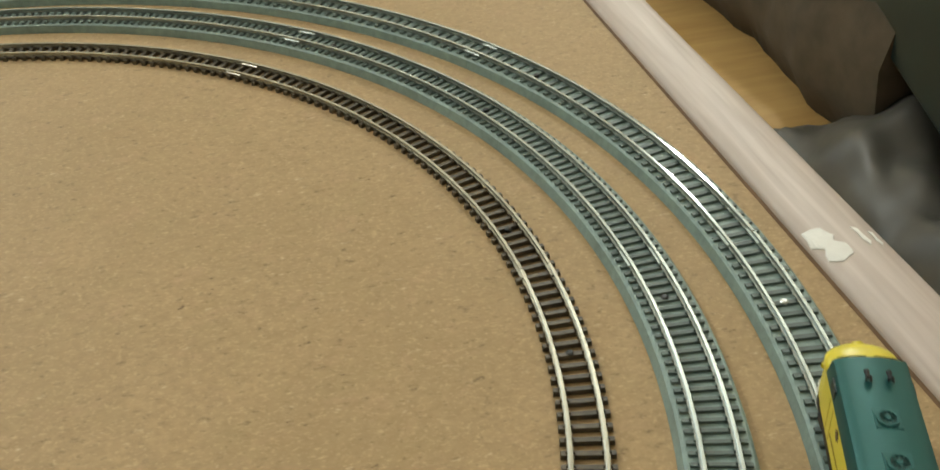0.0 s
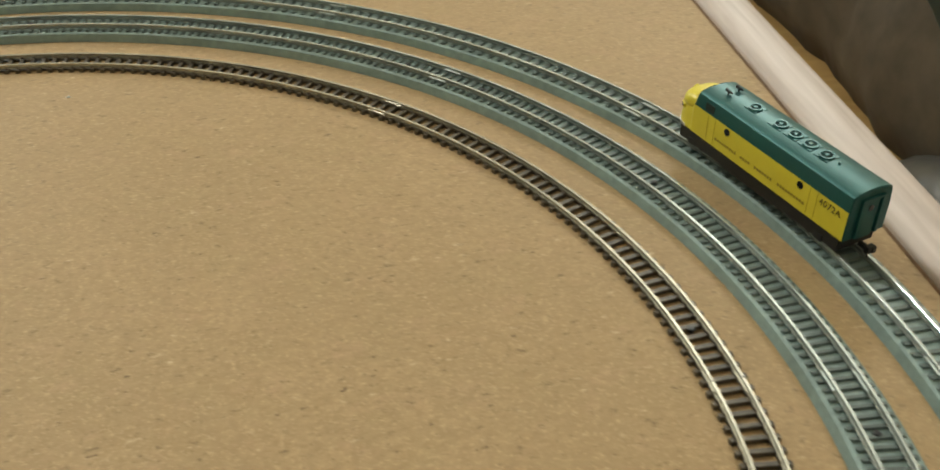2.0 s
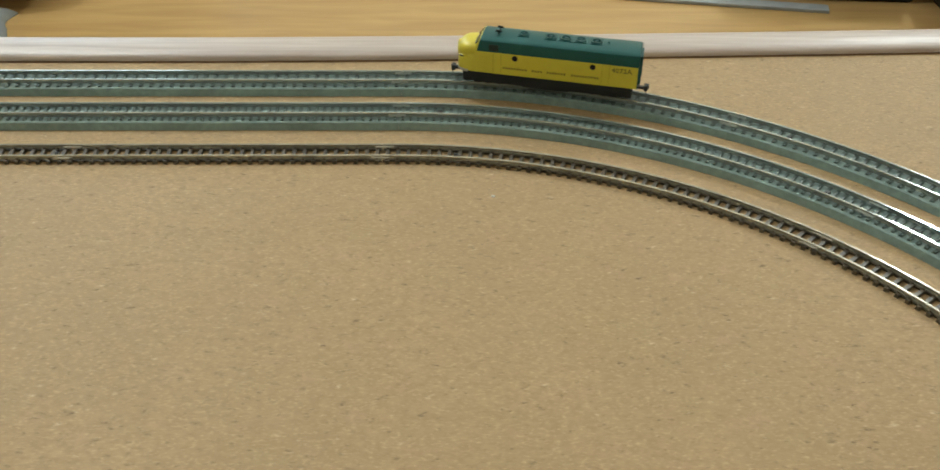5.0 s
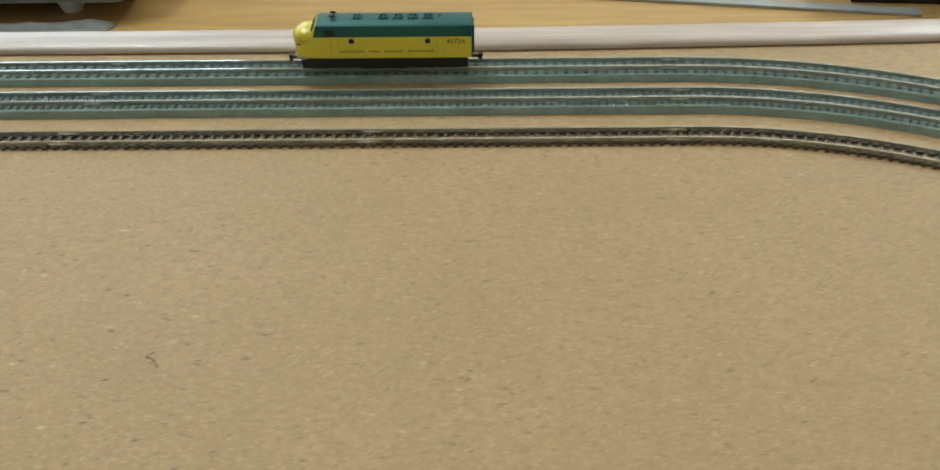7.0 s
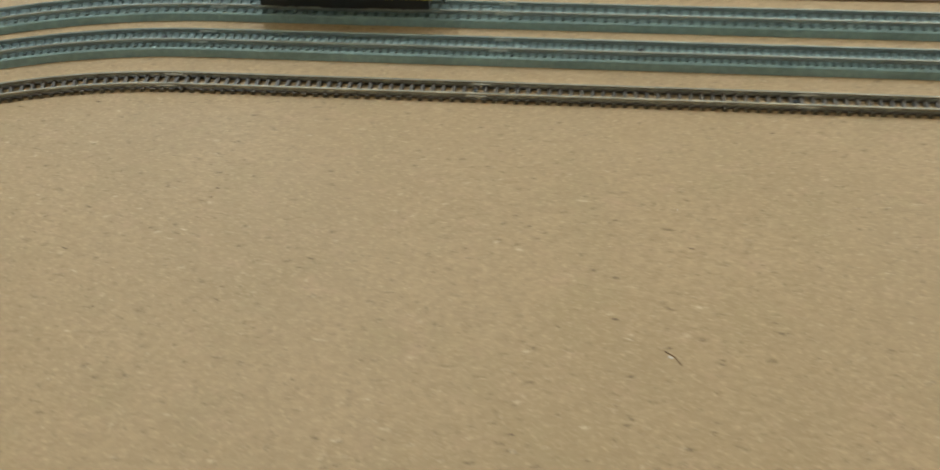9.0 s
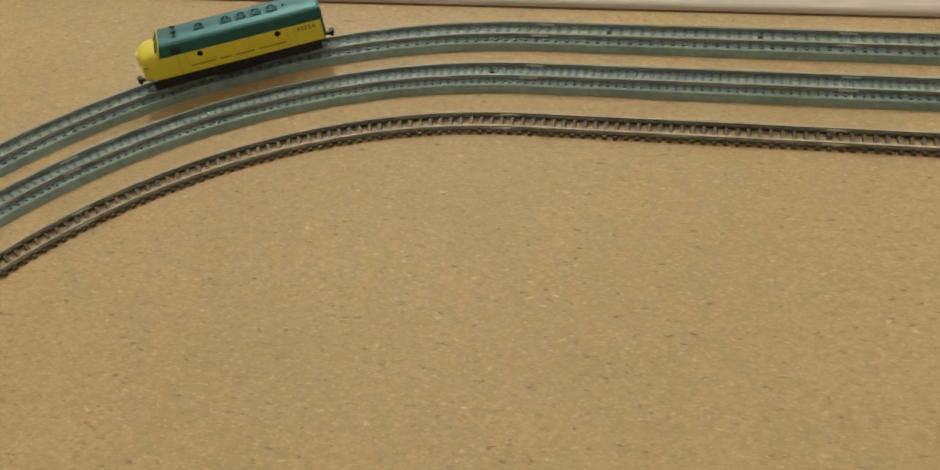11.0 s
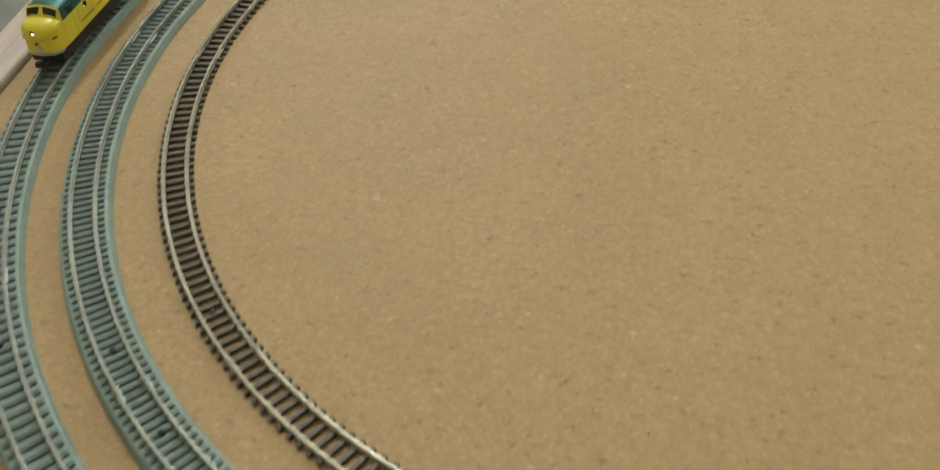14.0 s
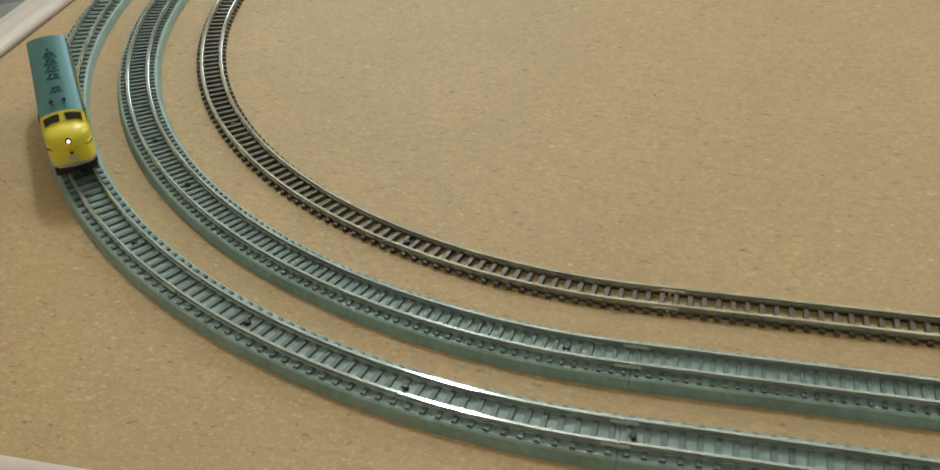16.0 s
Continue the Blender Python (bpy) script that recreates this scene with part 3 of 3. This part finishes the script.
        part("horn", bm, M_BLACK, loco, "small dark roof horn")
    bm = bmesh.new()
    rod(bm, (-22.0, 0, 18.8), (-22.0, 0, 19.6), 0.35, 10)
    part("roof_vent", bm, M_GREEN, loco)
    # headlights and nose trim
    bm = bmesh.new()
    ring(bm, (0, 0, 0), 1.2, 0.96, 1.5, 20)
    bmesh.ops.transform(bm, matrix=Matrix.Translation(Vector((33.6, 0, 13.0)) * U) @ Matrix.Rotation(radians(76), 4, "Y"), verts=bm.verts)
    hl = part("headlight", bm, M_YELLOW, loco)
    bm = bmesh.new()
    rod(bm, (33.6, 0, 13.0), (34.98, 0, 13.34), 1.0, 16)
    part("lens", bm, M_BLACK, hl)
    bm = bmesh.new()
    rod(bm, (34.9, 0, 13.1), (35.15, 0, 13.16), 0.5, 16, 0.36)
    part("bulb", bm, M_GLOW, hl, "lit headlight bulb")
    bm = bmesh.new()
    rod(bm, (33.0, 0, 9.2), (35.1, 0, 9.25), 0.9, 14)
    lo = part("lower_headlight", bm, M_YELLOW, loco)
    bm = bmesh.new()
    rod(bm, (35.06, 0, 9.25), (35.18, 0, 9.25), 0.6, 14)
    part("lens", bm, M_INK, lo)
    bm = bmesh.new()
    box(bm, 33.8, 34.8, -1.3, 1.3, 6.2, 8.0, 0.15)
    part("nose_plate", bm, M_SILVER, loco, "small silver plate")
    for side in (-1, 1):
        bm = bmesh.new()
        rod(bm, (31.3, 6.45 * side, 10.7), (33.5, 5.0 * side, 10.6), 0.6, 8)
        nb = part("number_light", bm, M_YELLOW, loco)
        bm = bmesh.new()
        rod(bm, (31.6, 6.6 * side, 10.7), (33.2, 5.6 * side, 10.6), 0.42, 6)
        part("lens", bm, M_INK, nb)
    bm = bmesh.new()
    sweep(bm, [[(x, y, z) for y in (0,) for x, y, z in pts] for pts in ([(30.0, -6.6, 4.3), (32.4, -6.3, 4.3), (34.2, -4.3, 4.3), (34.8, 0, 4.3), (34.2, 4.3, 4.3), (32.4, 6.3, 4.3), (30.0, 6.6, 4.3)], [(30.0, -7.05, 5.3), (32.8, -6.5, 5.5), (34.5, -4.5, 5.6), (35.0, 0, 5.6), (34.5, 4.5, 5.6), (32.8, 6.5, 5.5), (30.0, 7.05, 5.3)])], close=True)
    part("pilot", bm, M_SILVER, loco, "worn silver front step plate")
    # rear end: ribbed diaphragm and door
    bm = bmesh.new()
    for y in (-3.4, 3.4):
        box(bm, -35.2, -34.3, y - 0.45, y + 0.45, 5.2, 16.4, 0.1)
    box(bm, -35.2, -34.3, -3.8, 3.8, 16.0, 16.8, 0.1)
    part("diaphragm", bm, M_GREEN, loco)
    bm = bmesh.new()
    box(bm, -34.7, -34.3, -2.3, 2.3, 4.4, 15.6, 0.1)
    rd = part("rear_door", bm, M_GREEN, loco)
    bm = bmesh.new()
    rod(bm, (-34.8, 0, 13.4), (-34.6, 0, 13.4), 0.9, 14)
    part("door_window", bm, M_GLASS, rd)
    # underframe and couplers
    bm = bmesh.new()
    box(bm, -32.6, 32.0, -6.4, 6.4, 1.3, 6.4, 0.3)
    box(bm, -9, 9, -6.2, 6.2, 0.7, 3.0, 0.4)
    part("underframe", bm, M_BLACK, loco, "black underframe with fuel tank")
    for x, d in ((33.8, 1), (-34.2, -1)):
        bm = bmesh.new()
        box(bm, min(x, x + 3.2 * d), max(x, x + 3.2 * d), -0.7, 0.7, 2.6, 3.6, 0.1)
        xk = x + 3.2 * d
        box(bm, xk - 0.75, xk + 0.75, -1.5, 1.1, 2.1, 4.2, 0.2)
        box(bm, xk - 0.2 + 0.9 * d, xk + 0.2 + 0.9 * d, -1.5, -0.2, 2.3, 4.0, 0.1)
        rod(bm, (xk, 0.2, 2.2), (xk + 0.4 * d, 0.5, 0.9), 0.2, 6)
        part("coupler", bm, M_BLACK, loco, "black hook coupler")
    bogies = []
    for x in (20.5, -20.5):
        bm = bmesh.new()
        for side in (-1, 1):
            box(bm, -9.4, 9.4, 5.0 * side - 0.7, 5.0 * side + 0.7, 1.4, 3.4, 0.3)
            for k in (-1, 1):
                box(bm, k * 6 - 1.7, k * 6 + 1.7, 5.6 * side - 0.5, 5.6 * side + 0.5, 1.0, 3.0, 0.3)
                box(bm, k * 2.2 - 0.8, k * 2.2 + 0.8, 5.5 * side - 0.5, 5.5 * side + 0.5, 0.8, 2.6, 0.2)
        box(bm, -7, 7, -4.4, 4.4, 1.9, 2.6)
        bg = part("bogie", bm, M_BLACK, loco, "black bogie side frames")
        bg.matrix_basis = pose(x * U, 0, 0)
        for k in (-1, 1):
            bm = bmesh.new()
            for side in (-1, 1):
                rod(bm, (0, 3.15 * side, 0), (0, 3.95 * side, 0), 2.1, 20)
                rod(bm, (0, 2.95 * side, 0), (0, 3.15 * side, 0), 2.5, 20)
            rod(bm, (0, -3.2, 0), (0, 3.2, 0), 0.5, 8)
            wh = part("wheel_set", bm, M_SCREW_BRIGHT, bg, "steel wheel set")
            wh.matrix_basis = pose(k * 6 * U, 0, 2.1 * U)
        bogies.append((bg, x))
    for o in loco.children:  # the shell stands on the underframe
        if o.name.split(".")[0] not in ("bogie", "coupler", "underframe"):
            o.matrix_basis = pose(0, 0, 0.8 * U) @ o.matrix_basis
    return loco, bogies


LOCO, BOGIES = locomotive()


# ---- things round the layout, on the floor below it ----
def rough_sheet(x0, x1, y0, y1, z0, height, seed, nx=36, ny=36, lump=5.0, edge=0.12):
    """A closed heap: top grid raised by folded noise, flat underside."""
    bm = bmesh.new()
    top, low = [], []
    for j in range(ny + 1):
        a, b = [], []
        for i in range(nx + 1):
            u, v = i / nx, j / ny
            w = min(1.0, u / edge, (1 - u) / edge, v / edge, (1 - v) / edge)
            wob = 0.06 * noise.noise((u * 3 + seed, v * 3, 4.0))
            x = x0 + (x1 - x0) * (u + wob * (1 - abs(2 * u - 1) * 0.2))
            y = y0 + (y1 - y0) * (v + 0.06 * noise.noise((u * 3, v * 3 + seed, 9.0)))
            f = abs(noise.noise((u * lump + seed, v * lump, 1.5))) * 0.9 + 0.45 + 0.35 * noise.noise((u * lump * 2.3, v * lump * 2.3 + seed, 7.0))
            a.append(bm.verts.new(Vector((x, y, z0 + 2 + height * max(0.05, f) * math.sqrt(max(0.0, w)))) * U))
            b.append(bm.verts.new(Vector((x, y, z0)) * U))
        top.append(a)
        low.append(b)
    for j in range(ny):
        for i in range(nx):
            bm.faces.new((top[j][i], top[j][i + 1], top[j + 1][i + 1], top[j + 1][i]))
            bm.faces.new((low[j][i], low[j + 1][i], low[j + 1][i + 1], low[j][i + 1]))
    for i in range(nx):
        bm.faces.new((top[0][i], low[0][i], low[0][i + 1], top[0][i + 1]))
        bm.faces.new((top[ny][i], top[ny][i + 1], low[ny][i + 1], low[ny][i]))
    for j in range(ny):
        bm.faces.new((top[j][0], top[j + 1][0], low[j + 1][0], low[j][0]))
        bm.faces.new((top[j][nx], low[j][nx], low[j + 1][nx], top[j + 1][nx]))
    return bm


def draped_sofa():
    sofa = thing("draped_sofa", "low sofa covered with a hanging brown-grey cloth", "sofa", m=pose(1.025, 1.793, -0.640))
    bm = bmesh.new()
    rings = []
    for k in range(91):
        y = -715 + 1925 * k / 90
        ring_ = []
        for h, lean_ in ((0, 0.0), (50, -14.0), (120, -12.0), (200, 6.0), (270, 34.0), (325, 76.0), (352, 118.0), (362, 170.0)):
            bulge = abs(math.sin((y + 900 + 0.45 * h) * math.pi / 520)) ** 0.5
            fold = 18 * noise.noise((y * 0.006, h * 0.003, 2.0)) + 5 * noise.noise((y * 0.02, h * 0.004, 5.0))
            ring_.append((26 + lean_ - 44 * bulge * math.sin(math.pi * min(1.0, (h + 60) / 420)) + fold * (1 - h / 800), y, h))
        rings.append(ring_ + [(700, y, 362), (700, y, 0)])
    sweep(bm, rings)
    smooth(part("cover", bm, M_CLOTH, sofa, "hanging brown-grey cloth cover"), 75)
    bm = bmesh.new()
    box(bm, 130, 690, -690, 1180, 358, 470, 40)
    smooth(part("seat_cushion", bm, M_CLOTH, sofa), 40)


def dark_bag():
    bag = thing("dark_bag", "large dark green bag leaning against the sofa", "bag", m=pose(1.180, 0.590, -0.640))
    bm = bmesh.new()
    prof = [(-60, 2), (-160, 40), (-330, 180), (-330, 420), (60, 520), (620, 520), (520, 330), (370, 170), (130, 80), (20, 30)]
    rings = []
    for x, q in ((-128, 0.90), (-118, 0.97), (-90, 1.0), (200, 1.0), (240, 0.93)):
        cy, cz = 100, 270
        rings.append([(x, cy + (y - cy) * q, max(2, cz + (z - cz) * q)) for y, z in prof])
    sweep(bm, rings)
    smooth(part("shell", bm, M_CASE, bag), 30)
    bm = bmesh.new()
    for k in range(12):
        a = k / 11
        p = (-40 + 90 * a, 40 + 200 * a, 518 + 55 * math.sin(math.pi * a))
        b = (k + 1) / 11
        q = (-40 + 90 * b, 40 + 200 * b, 518 + 55 * math.sin(math.pi * b))
        if k < 11:
            rod(bm, p, q, 8, 8)
    part("handle", bm, M_BLACK, bag, "black carrying handle")


def armchair():
    ch = thing("armchair", "grey upholstered armchair on small white feet", "armchair", m=pose(-1.409, 2.306, -0.640))
    bm = bmesh.new()
    box(bm, -450, 500, -400, 450, 27, 330, 45)
    smooth(part("seat", bm, M_CLOTH_GREY, ch), 40)
    bm = bmesh.new()
    box(bm, -450, 500, 300, 520, 300, 800, 50)
    smooth(part("backrest", bm, M_CLOTH_GREY, ch), 40)
    for x, y in ((360, -330), (-380, -330), (360, 380), (-380, 380)):
        bm = bmesh.new()
        rod(bm, (x, y, 0), (x, y, 20), 15, 20, 24)
        rod(bm, (x, y, 20), (x, y, 30), 24, 20)
        smooth(part("foot", bm, M_WHITE, ch, "white round foot"), 40)


def black_box():
    bx = thing("black_box", "black plastic storage box standing on the floor", "box", m=pose(0.845, 2.050, -0.640, 0, 0, -4))
    bm = bmesh.new()
    sweep(bm, [[(-122 * q, -140 * q, z), (122 * q, -140 * q, z), (122 * q, 140 * q, z), (-122 * q, 140 * q, z)] for z, q in ((0, 0.97), (4, 1.0), (150, 1.02))])
    part("tub", bm, M_BOX, bx)
    bm = bmesh.new()
    box(bm, -130, 130, -148, 148, 150, 168, 5)
    part("lid", bm, M_BOX, bx)


def floor_strip(x, y, yaw, length, width, height, mat, label, name):
    bm = bmesh.new()
    box(bm, -length / 2, length / 2, -width / 2, width / 2, 0, height, min(3, height * 0.3))
    ob = link_mesh(name, bm, mat)
    ob.matrix_basis = pose(x, y, -500 * U, 0, 0, yaw)
    return tagged(ob, label, "strip")


def low_table():
    tb = thing("low_table", "plain wooden low table under the layout board", "table", m=pose(-0.211, 0.000, -0.640))
    bm = bmesh.new()
    box(bm, -360, 360, -220, 220, 455, 481, 3)
    part("tabletop", bm, M_FLOOR, tb)
    for x in (-330, 330):
        for y in (-190, 190):
            bm = bmesh.new()
            box(bm, x - 25, x + 25, y - 25, y + 25, 0, 455, 3)
            part("leg", bm, M_FLOOR, tb)


low_table()
draped_sofa()
dark_bag()
armchair()
black_box()
floor_strip(0.397, 1.888, -9.2, 640, 24, 6, M_STRIP, "flat grey plastic strip lying on the floor", "grey_strip")
floor_strip(0.256, 2.050, -8.8, 720, 70, 10, M_WHITE, "white plank lying on the floor", "white_plank")
tagged(smooth(link_mesh("grey_cloth", rough_sheet(-1010, -650, 1220, 1405, -500, 19, 3.1), M_CLOTH_GREY)), "crumpled grey cloth lying on the floor", "cloth")
tagged(smooth(link_mesh("plastic_sheet", rough_sheet(700, 1010, 380, 765, -500, 75, 8.2, lump=2.6), M_SHEET)), "crumpled translucent grey plastic sheet on the floor", "plastic sheet")
tagged(smooth(link_mesh("grey_blanket", rough_sheet(-1950, -1120, 100, 1500, -500, 90, 5.7, 60, 60, 4.0), M_CLOTH_GREY)), "rumpled dark grey blanket spread on the floor", "blanket")


# ---- small things on the board and moulding ----
def board_specks():
    random.seed(9)
    bm = bmesh.new()
    spots = [(33.2, 169.2, 0.7), (-164.6, 78.6, 0.5)]
    for k in range(12):
        spots.append((random.uniform(X0 + 20, X1 - 20), random.uniform(YN + 20, 170), random.uniform(0.12, 0.26)))
    for x, y, r in spots:
        geo = bmesh.ops.create_icosphere(bm, subdivisions=1, radius=r * U, matrix=Matrix.Translation(Vector((x, y, r * 0.2)) * U))
        for v in geo["verts"]:
            v.co.z = max(v.co.z, 0.00002) * 0.7 + Z0 * U
    tagged(link_mesh("board_crumbs", bm, M_SPECK), "tiny pale crumbs scattered on the board", "crumbs", kind="stuff")


board_specks()


def dark_fibre():
    """A short bent fibre lying on the board."""
    bm = bmesh.new()
    pts = [(-166.1, 80.6), (-163.5, 78.8), (-161.9, 76.1)]
    for (xa, ya), (xb, yb) in zip(pts, pts[1:]):
        rod(bm, (xa, ya, Z0 + 0.14), (xb, yb, Z0 + 0.14), 0.15, 6)
    tagged(link_mesh("fibre", bm, M_EDGE), "short dark bent fibre lying on the board", "fibre")


dark_fibre()


# ---- keyed movement of the locomotive ----
PLACES = [(0.0, 478.5), (1.5, 352.0), (3.5, 185.0), (4.5, 99.5), (7.0, -112.4), (7.5, -155.0), (9.0, -281.0), (11.3, -474.0), (12.5, -577.5), (14.0, -704.5), (14.5, -745.0), (16.0, -871.0)]


def motions():
    rows = []
    turn = [[], []]
    k = 0
    while k <= 32:
        t = k * 0.5
        s = float(np.interp(t, *zip(*PLACES)))
        fx, fy, fh = along("outer", s - 20.5)
        rx, ry, rh = along("outer", s + 20.5)
        yaw = math.degrees(math.atan2(fy - ry, fx - rx))
        rows.append((t, pose((fx + rx) / 2 * U, (fy + ry) / 2 * U, LZ * U, 0, 0, yaw)))
        for j, h in enumerate((fh, rh)):
            d = (math.degrees(h) + 180 - yaw + 180) % 360 - 180
            turn[j].append((t, pose((20.5, -20.5)[j] * U, 0, 0, 0, 0, d)))
        k += 1
    walk(LOCO, rows)
    for (bg, x), r in zip(BOGIES, turn):
        walk(bg, r)


motions()
